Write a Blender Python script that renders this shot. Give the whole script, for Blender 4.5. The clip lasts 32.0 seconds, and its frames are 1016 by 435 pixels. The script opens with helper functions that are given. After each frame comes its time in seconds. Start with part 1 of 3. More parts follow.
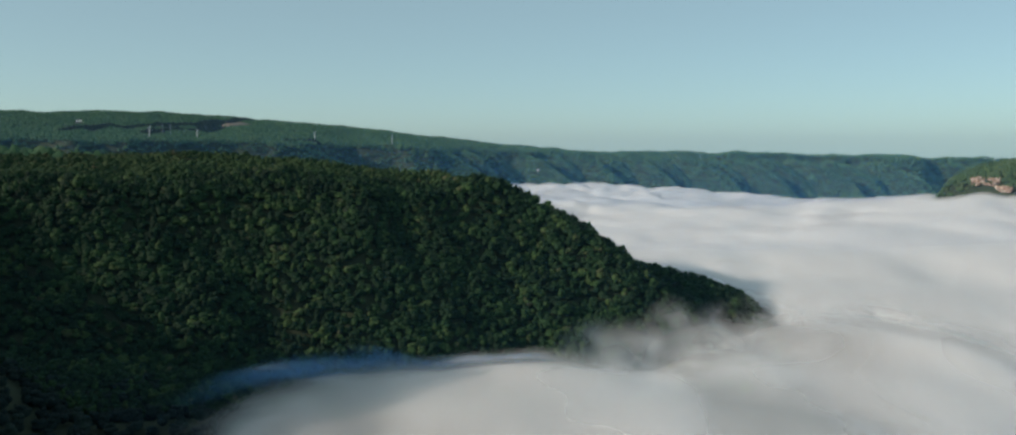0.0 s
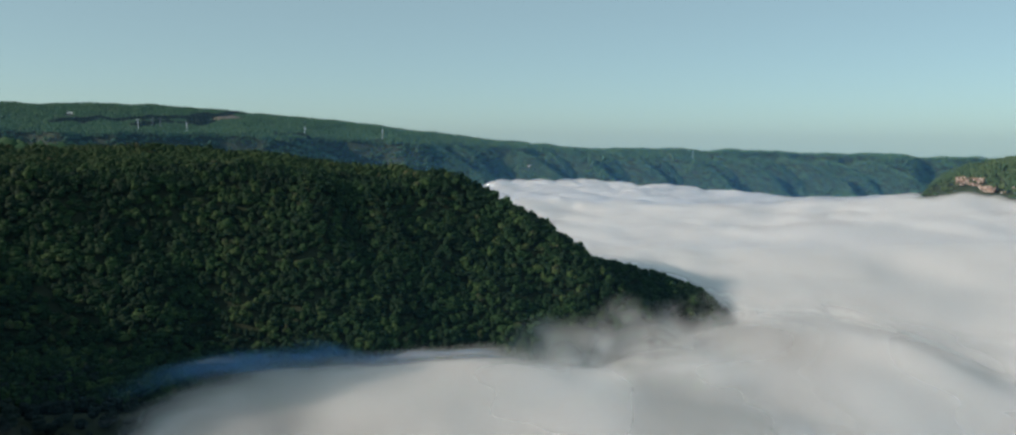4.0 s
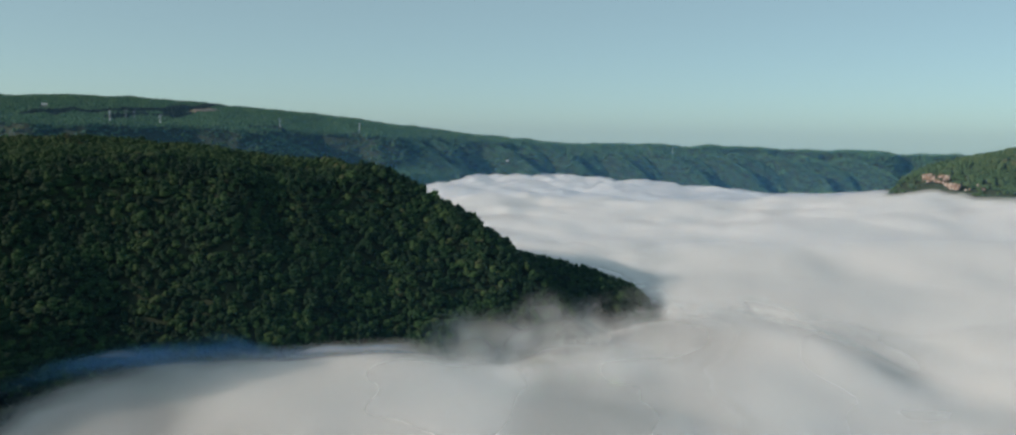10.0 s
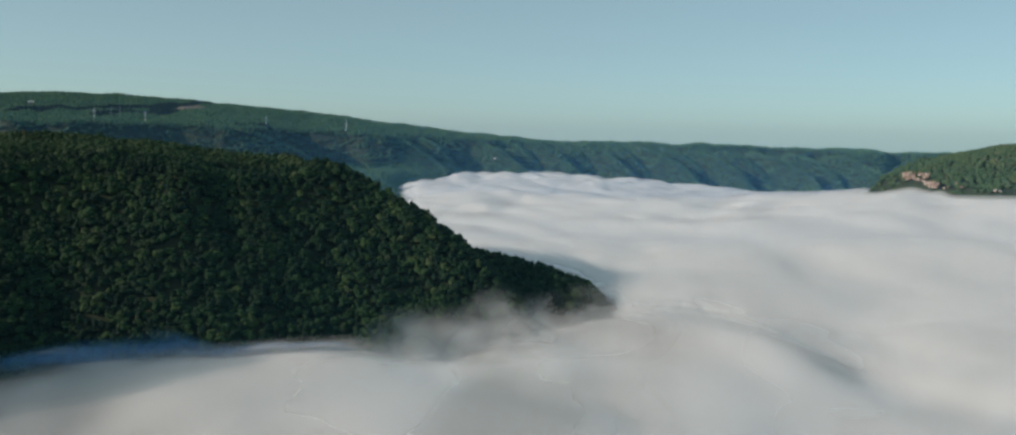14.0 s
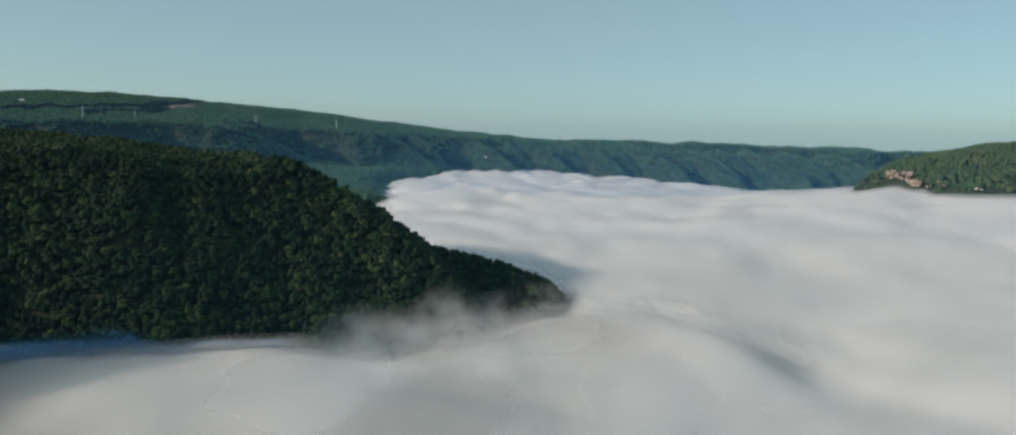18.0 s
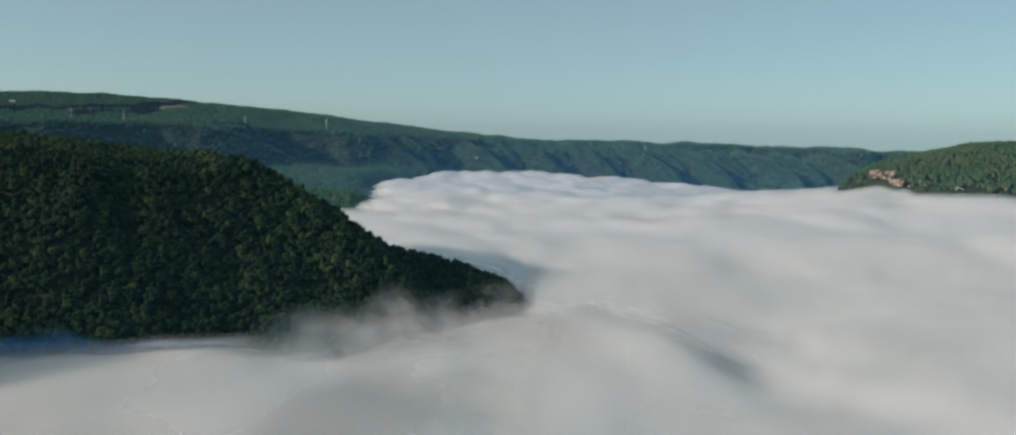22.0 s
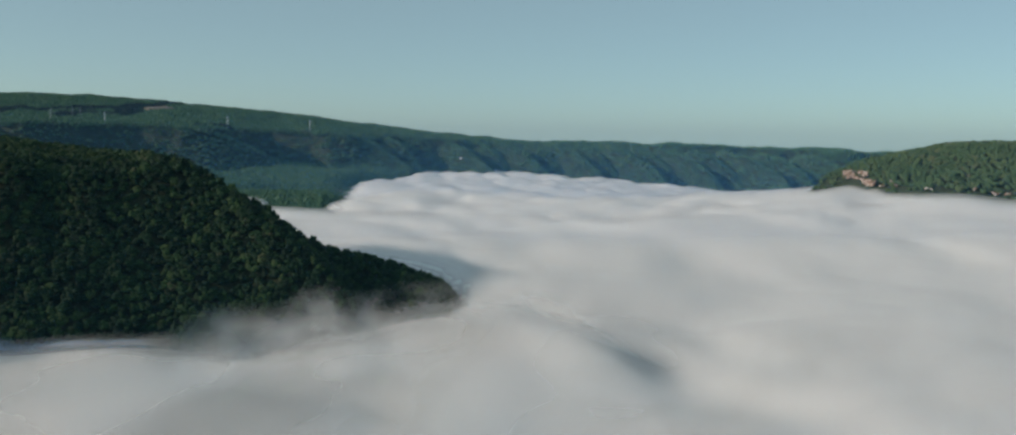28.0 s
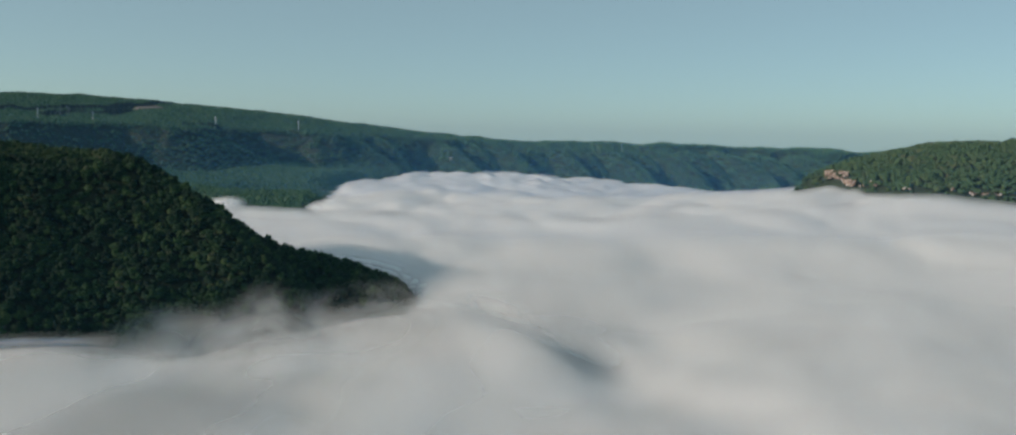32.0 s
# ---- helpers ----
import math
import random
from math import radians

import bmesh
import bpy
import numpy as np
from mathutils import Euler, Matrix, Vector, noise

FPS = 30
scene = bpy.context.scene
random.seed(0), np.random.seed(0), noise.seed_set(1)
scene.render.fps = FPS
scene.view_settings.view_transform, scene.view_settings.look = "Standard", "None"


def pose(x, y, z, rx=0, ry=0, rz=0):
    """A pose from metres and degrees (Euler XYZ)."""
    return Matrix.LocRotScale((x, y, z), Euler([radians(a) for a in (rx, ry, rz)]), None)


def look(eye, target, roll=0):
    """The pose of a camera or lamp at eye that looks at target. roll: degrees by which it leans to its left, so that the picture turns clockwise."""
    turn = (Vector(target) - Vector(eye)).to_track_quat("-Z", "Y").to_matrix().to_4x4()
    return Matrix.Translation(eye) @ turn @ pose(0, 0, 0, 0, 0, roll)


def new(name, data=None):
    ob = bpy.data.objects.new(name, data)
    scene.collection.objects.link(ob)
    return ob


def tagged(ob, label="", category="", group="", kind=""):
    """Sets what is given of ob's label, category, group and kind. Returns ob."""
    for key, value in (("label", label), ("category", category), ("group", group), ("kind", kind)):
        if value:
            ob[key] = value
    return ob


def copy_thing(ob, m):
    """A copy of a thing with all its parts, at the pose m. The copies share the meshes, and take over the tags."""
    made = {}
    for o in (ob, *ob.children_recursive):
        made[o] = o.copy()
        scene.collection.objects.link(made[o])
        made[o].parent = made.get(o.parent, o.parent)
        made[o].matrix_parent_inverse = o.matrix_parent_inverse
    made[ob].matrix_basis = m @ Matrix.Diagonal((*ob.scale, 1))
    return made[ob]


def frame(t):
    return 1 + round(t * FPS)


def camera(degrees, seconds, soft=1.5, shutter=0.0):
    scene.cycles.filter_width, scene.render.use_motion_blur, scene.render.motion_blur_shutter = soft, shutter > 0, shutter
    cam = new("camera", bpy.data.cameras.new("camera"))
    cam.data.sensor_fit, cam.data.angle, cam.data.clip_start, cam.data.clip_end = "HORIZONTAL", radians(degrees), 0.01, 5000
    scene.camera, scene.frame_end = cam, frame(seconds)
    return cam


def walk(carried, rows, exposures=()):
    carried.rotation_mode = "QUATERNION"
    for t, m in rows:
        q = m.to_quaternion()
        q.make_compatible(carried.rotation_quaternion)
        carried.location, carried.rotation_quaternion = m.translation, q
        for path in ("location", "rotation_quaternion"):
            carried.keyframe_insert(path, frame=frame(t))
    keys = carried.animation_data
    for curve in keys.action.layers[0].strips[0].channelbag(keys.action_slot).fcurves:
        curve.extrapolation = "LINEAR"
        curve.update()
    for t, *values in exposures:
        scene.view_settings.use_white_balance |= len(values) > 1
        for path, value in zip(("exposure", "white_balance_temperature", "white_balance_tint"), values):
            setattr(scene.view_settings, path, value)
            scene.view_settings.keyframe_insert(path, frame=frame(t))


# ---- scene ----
cam = camera(60, 32.0, soft=2.3)
scene.cycles.transparent_max_bounces = 32

# the flight: seconds, x, y, z, heading (right is positive), tilt, lean in degrees
PATH = [
    (0, 0.0, 0.0, 0.0, 0.006, -5.160, 0.039),
    (1, 13.3, -0.6, -0.2, -0.103, -5.233, 0.178),
    (2, 27.0, 0.1, -0.3, -0.193, -5.300, 0.316),
    (3, 40.9, 1.5, -0.4, -0.223, -5.366, 0.429),
    (4, 54.9, 3.5, -0.5, -0.204, -5.425, 0.526),
    (5, 69.0, 5.6, -0.7, -0.142, -5.480, 0.651),
    (6, 83.1, 7.8, -0.8, -0.085, -5.544, 0.742),
    (7, 97.2, 9.9, -0.9, -0.044, -5.603, 0.830),
    (8, 111.2, 11.8, -1.0, -0.015, -5.663, 0.885),
    (9, 125.3, 13.5, -1.2, 0.004, -5.717, 0.893),
    (10, 139.3, 15.0, -1.3, -0.000, -5.752, 0.897),
    (11, 153.3, 16.2, -1.5, -0.007, -5.776, 0.903),
    (12, 167.3, 17.3, -1.7, -0.001, -5.816, 0.909),
    (13, 181.4, 18.3, -1.9, -0.010, -5.845, 0.938),
    (14, 195.4, 19.3, -2.2, -0.029, -5.872, 0.953),
    (15, 209.6, 20.2, -2.4, -0.064, -5.905, 0.961),
    (16, 223.8, 21.1, -2.7, -0.122, -5.936, 0.985),
    (17, 238.0, 22.2, -3.0, -0.191, -5.947, 0.990),
    (18, 252.3, 23.3, -3.4, -0.290, -5.939, 0.967),
    (19, 266.7, 24.5, -3.7, -0.379, -5.909, 0.964),
    (20, 281.0, 25.9, -4.1, -0.435, -5.884, 0.948),
    (21, 295.4, 27.4, -4.5, -0.498, -5.880, 0.915),
    (22, 309.8, 29.0, -4.8, -0.555, -5.886, 0.890),
    (23, 324.1, 30.7, -5.2, -0.624, -5.876, 0.863),
    (24, 338.4, 32.5, -5.6, -0.695, -5.858, 0.837),
    (25, 352.6, 34.2, -6.0, -0.750, -5.842, 0.826),
    (26, 366.7, 36.0, -6.4, -0.788, -5.827, 0.818),
    (27, 380.8, 37.6, -6.8, -0.799, -5.805, 0.815),
    (28, 394.9, 39.1, -7.1, -0.826, -5.791, 0.827),
    (29, 409.1, 40.5, -7.5, -0.860, -5.785, 0.843),
    (30, 423.3, 41.8, -7.8, -0.903, -5.775, 0.852),
    (31, 437.8, 43.1, -8.1, -0.958, -5.770, 0.870),
    (32, 452.6, 44.3, -8.5, -1.007, -5.760, 0.877),
]
walk(cam, [(t, pose(x, y, z, 90 + tilt, 0, -turn) @ pose(0, 0, 0, 0, 0, lean)) for t, x, y, z, turn, tilt, lean in PATH],
     exposures=[(0, -0.18), (32, -0.42)])

# ---- light: low morning sun from behind on the left, clear sky ----
SUN_WAY = Vector((0.93, 0.37, 0)).normalized()      # over the ground, the way the light travels
SUN_HEIGHT = radians(20)
sun_at = Vector((-SUN_WAY.x * math.cos(SUN_HEIGHT), -SUN_WAY.y * math.cos(SUN_HEIGHT), math.sin(SUN_HEIGHT)))
sun = new("sun", bpy.data.lights.new("sun", "SUN"))
sun.data.energy, sun.data.angle, sun.data.color = 5.1, radians(0.6), (1.0, 0.84, 0.69)
sun.matrix_world = look(sun_at * 1000, (0, 0, 0))
world = bpy.data.worlds.new("sky")
scene.world = world
world.use_nodes = True
wn = world.node_tree
sky = wn.nodes.new("ShaderNodeTexSky")
sky.sky_type, sky.sun_disc = "NISHITA", False
sky.sun_elevation, sky.sun_rotation = SUN_HEIGHT, math.atan2(sun_at.x, sun_at.y) % (2 * math.pi)
sky.altitude, sky.air_density, sky.dust_density, sky.ozone_density = 300, 0.56, 0.85, 2.3
back = wn.nodes["Background"]
back.inputs["Strength"].default_value = 0.166
tone, even = wn.nodes.new("ShaderNodeMix"), wn.nodes.new("ShaderNodeMix")
tone.data_type, tone.blend_type = "RGBA", "MULTIPLY"
tone.inputs["Factor"].default_value = 1.0
tone.inputs[7].default_value = (0.925, 1.02, 0.81, 1)
wn.links.new(sky.outputs["Color"], tone.inputs[6])
# thin even haze over the whole sky
even.data_type, even.blend_type = "RGBA", "MIX"
even.inputs["Factor"].default_value = 0.48
even.inputs[7].default_value = (2.8, 3.7, 3.8, 1)
wn.links.new(tone.outputs[2], even.inputs[6])
wn.links.new(even.outputs[2], back.inputs["Color"])


# ---- arithmetic for land and fog ----
def lattice(seed):
    return np.random.RandomState(seed).uniform(-1, 1, (256, 256))


def smooth_noise(x, y, size, seed):
    """Smooth noise between -1 and 1 with bumps of about the given size in metres."""
    g = lattice(seed)
    u, v = np.asarray(x, float) / size + 1000.37, np.asarray(y, float) / size + 1000.71
    i, j = np.floor(u).astype(int), np.floor(v).astype(int)
    a, b = u - i, v - j
    a, b = a * a * a * (a * (a * 6 - 15) + 10), b * b * b * (b * (b * 6 - 15) + 10)
    i0, i1, j0, j1 = i % 256, (i + 1) % 256, j % 256, (j + 1) % 256
    return (g[i0, j0] * (1 - a) + g[i1, j0] * a) * (1 - b) + (g[i0, j1] * (1 - a) + g[i1, j1] * a) * b


def fractal(x, y, size, seed, octaves=4, gain=0.5):
    total, weight, out = 0.0, 1.0, 0.0
    for k in range(octaves):
        c, s = math.cos(0.6 * k), math.sin(0.6 * k)
        out = out + weight * smooth_noise(x * c - y * s, x * s + y * c, size / 2 ** k, seed + k)
        total += weight
        weight *= gain
    return out / total


def ramp(v, a, b):
    t = np.clip((np.asarray(v, float) - a) / (b - a), 0, 1)
    return t * t * (3 - 2 * t)


def soft_min(a, b, k):
    h = np.clip(0.5 + 0.5 * (b - a) / k, 0, 1)
    return b * (1 - h) + a * h - k * h * (1 - h)


def soft_max(a, b, k):
    return -soft_min(-a, -b, k)


def crest_line(x, y, line):
    """Distance to a line of (x, y, z) corners, the crest's height there, and the side (positive to the left of its way)."""
    best, height, side = np.full(np.shape(x), 1e9), np.zeros(np.shape(x)), np.zeros(np.shape(x))
    for (ax, ay, az), (bx, by, bz) in zip(line[:-1], line[1:]):
        dx, dy = bx - ax, by - ay
        t = np.clip(((x - ax) * dx + (y - ay) * dy) / (dx * dx + dy * dy), 0, 1)
        d = np.hypot(x - ax - t * dx, y - ay - t * dy)
        near = d < best
        best = np.where(near, d, best)
        height = np.where(near, az + t * (bz - az), height)
        side = np.where(near, np.sign(dx * (y - ay) - dy * (x - ax)), side)
    return best, height, side


def ridge(x, y, line, slope):
    d, z, _ = crest_line(x, y, line)
    return z - slope * np.sqrt(d * d + 225) + slope * 15


FLOOR = -420.0
SPUR = [(110, 1100, -134), (160, 1105, -154), (250, 1108, -175), (300, 1110, -191), (316, 1113, -209), (334, 1118, -243), (420, 1134, -320), (560, 1160, -380)]
FOG_TONGUE = [(215, 880, -212), (285, 930, -204), (345, 945, -199), (390, 920, -202), (435, 880, -210), (490, 815, -219)]
SHADED_FOOT = [(-460, 560, -180), (-340, 640, -205), (-260, 700, -216), (-205, 755, -234)]
# CAMERA_SIDE: unseen ridge left of the view, crest set by the shadow it casts
CAMERA_SIDE = [(-1600, 900, 330), (-1150, 720, 200), (-953, 654, 86), (-736, 600, -18), (-592, 556, 9), (-600, 500, -4), (-600, 400, -34), (-560, 260, -110)]
CLIFF_HILL = [(3600, 3500, 0), (2100, 3000, 0), (1330, 2680, 0), (1195, 2400, 0), (1205, 2190, 0), (1300, 2010, 0), (1480, 1840, 0), (2200, 1500, 0)]


def headland(x, y):
    e, s = 0.95 * x + 0.31 * y, -0.31 * x + 0.95 * y
    wave = 14 * smooth_noise(e, s * 0.3, 95, 11) + 9 * smooth_noise(e, s * 0.5, 40, 12)
    rear = np.interp(e, [-700, -400, -50, 200, 350], [1560, 1480, 1300, 1190, 1070])
    face = np.interp(s + wave * ramp(s, 1060, 1000), [600, 760, 875, 943, 990, 1030, 1070, 1250, 1500],
                     [-420, -310, -205, -140, -93, -50, -40, -24, -8])
    face = face - 11 * ramp(e, 130, 205) * ramp(e, 310, 245) * ramp(s, 960, 1030)
    behind = np.interp(s - rear, [-60, 0, 60, 350], [60, -12, -50, -420])
    nose = np.interp(e + 0.5 * wave + 0.4 * np.maximum(s - 990, 0) * ramp(e, 200, 320), [250, 300, 345, 414, 483, 630, 750], [40, -20, -47, -100, -159, -300, -420])
    return soft_min(soft_min(face, behind, 14), nose, 16) + 6 * smooth_noise(x, y, 60, 13) + 3.5 * smooth_noise(x, y, 24, 14)


def far_rim(x):
    return np.interp(x, [-4000, -2500, -1300, -830, -640, -500, -420, -60, 135, 600, 1200, 2000, 4000],
                     [2450, 2750, 3085, 3340, 3590, 3672, 3710, 3950, 4050, 4110, 4140, 4160, 4160])


def far_ridge(x, y):
    lane = x * 0.86 + y * 0.5
    big, fine = smooth_noise(lane, y * 0.10, 270, 21), smooth_noise(lane, y * 0.15, 85, 24)
    rim = far_rim(x) + 70 * big + 38 * fine + 16 * smooth_noise(x, y, 45, 27) + 65 * smooth_noise(lane, y * 0.2, 420, 22)
    d = (y - rim) * 0.86 * (1 + 0.9 * ramp(x, -250, -700) * ramp(y - rim, -330, -150))
    top = np.interp(x, [-2500, -1288, -1000, -770, -484, 135, 1090, 1700, 2600], [28, 6, 2, -13, -22, -47, -88, -118, -125])
    hill = np.interp(x, [-2900, -2300, -1680, -1216, -907, -600, -290, 0, 400, 1090, 1840, 2600], [128, 127, 126, 88, 69, 42, -2, -36, -60, -66, -82, -88])
    up = ramp((y - rim) / np.maximum(4230 - rim, 60), 0.05, 1.0)
    top = top + (np.maximum(hill, top) - top) * up - 60 * ramp(y, 4300, 4800)
    drop = np.interp(d, [-1400, -900, -520, -280, -130, -80, -36, 0, 40, 90], [-420, -330, -215, -180, -154, -126, -66, -14, -3, 0])
    ravine = np.maximum(smooth_noise(lane, y * 0.22, 120, 28), 0) * 44 * ramp(d, 30, -60) * ramp(d, -420, -200)
    return top + drop - ravine + 7 * smooth_noise(x, y, 130, 23) + 4 * smooth_noise(x, y, 48, 29)


def far_spurs(x, y):
    z = ridge(x, y, [(-900, 3360, -8), (-824, 3375, -19), (-769, 3395, -35), (-727, 3415, -47), (-626, 3450, -96), (-536, 3490, -151), (-480, 3520, -188)], 1.4)
    z = np.maximum(z, ridge(x, y, [(-1500, 3080, -8), (-1330, 3040, -60), (-1150, 2980, -130), (-1000, 2900, -190)], 0.8))
    z = np.maximum(z, ridge(x, y, [(-400, 3800, -24), (-250, 3745, -62), (-46, 3640, -176), (0, 3610, -230)], 0.85))
    for k, (start, reach) in enumerate(((-150, 120), (90, 190), (225, 110), (350, 150), (470, 100), (585, 150), (700, 110), (830, 170), (960, 100), (1080, 150), (1230, 110), (1370, 160), (1540, 120), (1720, 150))):
        rim = float(far_rim(start))
        z = np.maximum(z, ridge(x, y, [(start - 40, rim, -52 - 0.03 * start), (start + 0.3 * reach, rim - 0.6 * reach, -88 - 0.02 * start), (start + 0.9 * reach, rim - 1.4 * reach, -175), (start + 1.1 * reach, rim - 1.9 * reach, -240)], 1.2))
    return z + 5 * smooth_noise(x, y, 70, 26)


def foot_bench(x, y):
    rise = np.interp(y, [1700, 2150, 2400, 3300, 3700], [-420, -222, -197, -170, -163])
    edge = np.interp(y, [2000, 2200, 3044, 3740], [-130, -100, -270, -170])
    return rise - 0.45 * np.maximum(x - edge, 0) + 14 * smooth_noise(x, y, 220, 31) + 6 * smooth_noise(x, y, 90, 32)


def cliff_hill(x, y):
    d, _, side = crest_line(x, y, CLIFF_HILL)
    d = d * side + 22 * smooth_noise(x, y, 160, 41) + 8 * smooth_noise(x, y, 50, 42)
    return np.interp(d, [-260, -100, 0, 25, 60, 150, 300, 600], [-420, -250, -160, -118, -98, -62, -32, -6]) + 4 * smooth_noise(x, y, 120, 43)


def canopy(x, y):
    """Height of the tree tops."""
    z = np.full(np.shape(x), FLOOR) + 20 * smooth_noise(x, y, 400, 51)
    z = np.maximum(z, headland(x, y))
    z = soft_max(z, ridge(x, y, SPUR, 0.5), 8)
    z = soft_max(z, ridge(x, y, CAMERA_SIDE, 0.85), 10)
    # unseen steep crest added to shade the foot of the headland
    z = soft_max(z, ridge(x, y, [(-592, 556, 17), (-586, 622, 3), (-584, 662, -12)], 2.0), 10)
    z = soft_max(z, ridge(x, y, SHADED_FOOT, 0.45), 10)
    z = soft_max(z, ridge(x, y, [(-430, 480, -175), (-310, 545, -202), (-240, 590, -217), (-205, 640, -234)], 0.5), 10)
    z = soft_max(z, ridge(x, y, [(-560, 690, -172), (-430, 745, -192), (-300, 785, -212)], 0.4), 10)
    z = soft_max(z, far_ridge(x, y), 10)
    z = soft_max(z, far_spurs(x, y), 10)
    z = soft_max(z, foot_bench(x, y), 20)
    z = soft_max(z, cliff_hill(x, y), 10)
    return soft_max(z, FLOOR + 380 * ramp(y, -700, -1700), 20)


TREE = 13.0


def puffs(x, y, size, seed):
    """Round billows between 0 and 1, about as wide as size, with soft creases between them."""
    g, h = lattice(seed), lattice(seed + 1)
    u, v = x / size + 500.3, y / size + 500.6
    i, j = np.floor(u).astype(int), np.floor(v).astype(int)
    total = np.zeros(np.shape(u))
    for di in (-1, 0, 1):
        for dj in (-1, 0, 1):
            a, b = (i + di) % 256, (j + dj) % 256
            du, dv = u - (i + di + 0.5 + 0.42 * g[a, b]), v - (j + dj + 0.5 + 0.42 * h[a, b])
            top = 0.75 + 0.25 * g[b, a]
            rise = 4.5 * np.maximum(top - 1.1 * (du * du + dv * dv), 0)
            total = total + np.exp(rise) - 1 - rise
    return np.log(2 + total) / 4.5 - 0.05


BANK_EDGE = [(-240, 300, 0), (-205, 480, 0), (-178, 590, 0), (-150, 690, 0), (-105, 775, 0), (-20, 803, 0), (150, 798, 0), (235, 825, 0), (270, 890, 0), (290, 980, 0), (320, 1060, 0), (400, 1300, 0)]
SHADE_HOLLOW = [(-290, 745, 50), (-215, 790, 42), (-120, 832, 28), (30, 846, 22)]
TROUGH = [(435, 970, 0.1), (470, 912, 0.6), (500, 862, 1.2), (540, 800, 0.1)]


def bank_side(x, y):
    """Metres inside the edge of the fog bank that faces the headland, negative between the edge and the headland."""
    d, _, side = crest_line(x, y, BANK_EDGE)
    near = ramp(x, 450, 380) * ramp(y, 1100, 1020)
    return np.clip(-d * side, -200, 200) * near + 200 * (1 - near)


def soft_line(x, y, line, wide):
    """A smooth swell of about one along a line of (x, y, value) corners, and the mean value near it."""
    swell, value = np.full(np.shape(x), 1e-9), np.zeros(np.shape(x))
    for a, b in zip(line[:-1], line[1:]):
        n = max(1, round(math.dist(a[:2], b[:2]) / (0.4 * wide)))
        for k in range(n):
            px, py, pv = (p + (k + 0.5) / n * (q - p) for p, q in zip(a, b))
            w = math.dist(a[:2], b[:2]) / n / (1.7725 * wide) * np.exp(-((x - px) ** 2 + (y - py) ** 2) / wide ** 2)
            swell, value = swell + w, value + w * pv
    return np.tanh(1.5 * swell) / np.tanh(1.5), value / swell


def fog_rough(x, y):
    """Height of the fog without its finer billows."""
    z = -207 + 64 * np.exp(-(((x - 1520) / 620) ** 2 + ((y - 2150) / 620) ** 2)) - 6 * ramp(y, 2000, 3600)
    z = z + 10 * fractal(0.64 * x + 0.48 * y, -0.6 * x + 0.8 * y, 420, 61, 2, 0.4)
    z = z - 44 * ramp(x, 300, 1300) * ramp(y, 2600, 3400)
    z = z + 13 * np.exp(-(((x - 1150) / 130) ** 2 + ((y - 2180) / 200) ** 2)) + 9 * np.exp(-(((x - 1330) / 150) ** 2 + ((y - 1940) / 160) ** 2))
    edge = np.interp(y, [2400, 3044, 3740], [-40, -190, -60]) + 30 * smooth_noise(x, y, 120, 53)
    z = z + 15 * ramp(x - edge, 0, 70) * ramp(x, 900, 200) * ramp(y, 2300, 2800)
    z = z - 24 * ramp(x, 60, 470) * ramp(x, 900, 540) * ramp(y, 1200, 950)
    z = z - 4 * ramp(y, 1000, 880) * ramp(x, 480, 330) - (6 + 7 * ramp(x, 240, 120) * ramp(x, -150, 0)) * ramp(bank_side(x, y) + 14 * smooth_noise(x, y, 70, 54), 15, -70)
    swell, depth = soft_line(x, y, TROUGH, 42)
    z = z - 46 * depth * swell + 6 * np.exp(-(((x - 130) / 55) ** 2 + ((y - 893) / 35) ** 2))
    swell, _ = soft_line(x, y, SPUR[1:4], 48)
    z = z - 24 * swell * ramp(y, 1000, 1050) * ramp(x, 360, 295)
    swell, top = soft_line(x, y, FOG_TONGUE, 62)
    return z + (top - z) * swell


def fog_level(x, y):
    wx, wy = x + 50 * smooth_noise(x, y, 150, 58), y + 50 * smooth_noise(x, y, 150, 59)
    ux, uy = x + 20 * smooth_noise(x, y, 60, 76), y + 20 * smooth_noise(x, y, 60, 77)
    lively = 0.3 + 0.7 * ramp(smooth_noise(x, y, 300, 57), -0.5, 0.5)
    z = fog_rough(x, y) + 16 * (puffs(wx, wy, 230, 64) - 0.6) + 20 * lively * (puffs(wx, wy, 135, 66) - 0.6)
    z = z + 7 * lively * (0.45 + 0.55 * ramp(y, 800, 1150)) * (puffs(ux, uy, 62, 72) - 0.6)
    return z + ramp(y, 1700, 2900) * (12 * (puffs(ux, uy, 95, 68) - 0.6) + 10 * ramp(y, 2300, 3200) * (puffs(x, y, 50, 74) - 0.6))


def fog_normal(x, y):
    """The way the fog faces, with its relief smoothed away in part, as light that wanders through fog sees it."""
    soft = lambda u, w: 0.85 * fog_level(u, w) - 0.35 * fog_rough(u, w)
    gx, gy = (soft(x + 12, y) - soft(x - 12, y)) / 24, (soft(x, y + 12) - soft(x, y - 12)) / 24
    n = np.stack([-gx, -gy, np.ones(np.shape(x))], -1)
    return n / np.linalg.norm(n, axis=-1, keepdims=True)


# ---- materials ----
def material(name):
    m = bpy.data.materials.new(name)
    m.use_nodes = True
    t = m.node_tree
    return m, t, t.nodes["Principled BSDF"], t.links


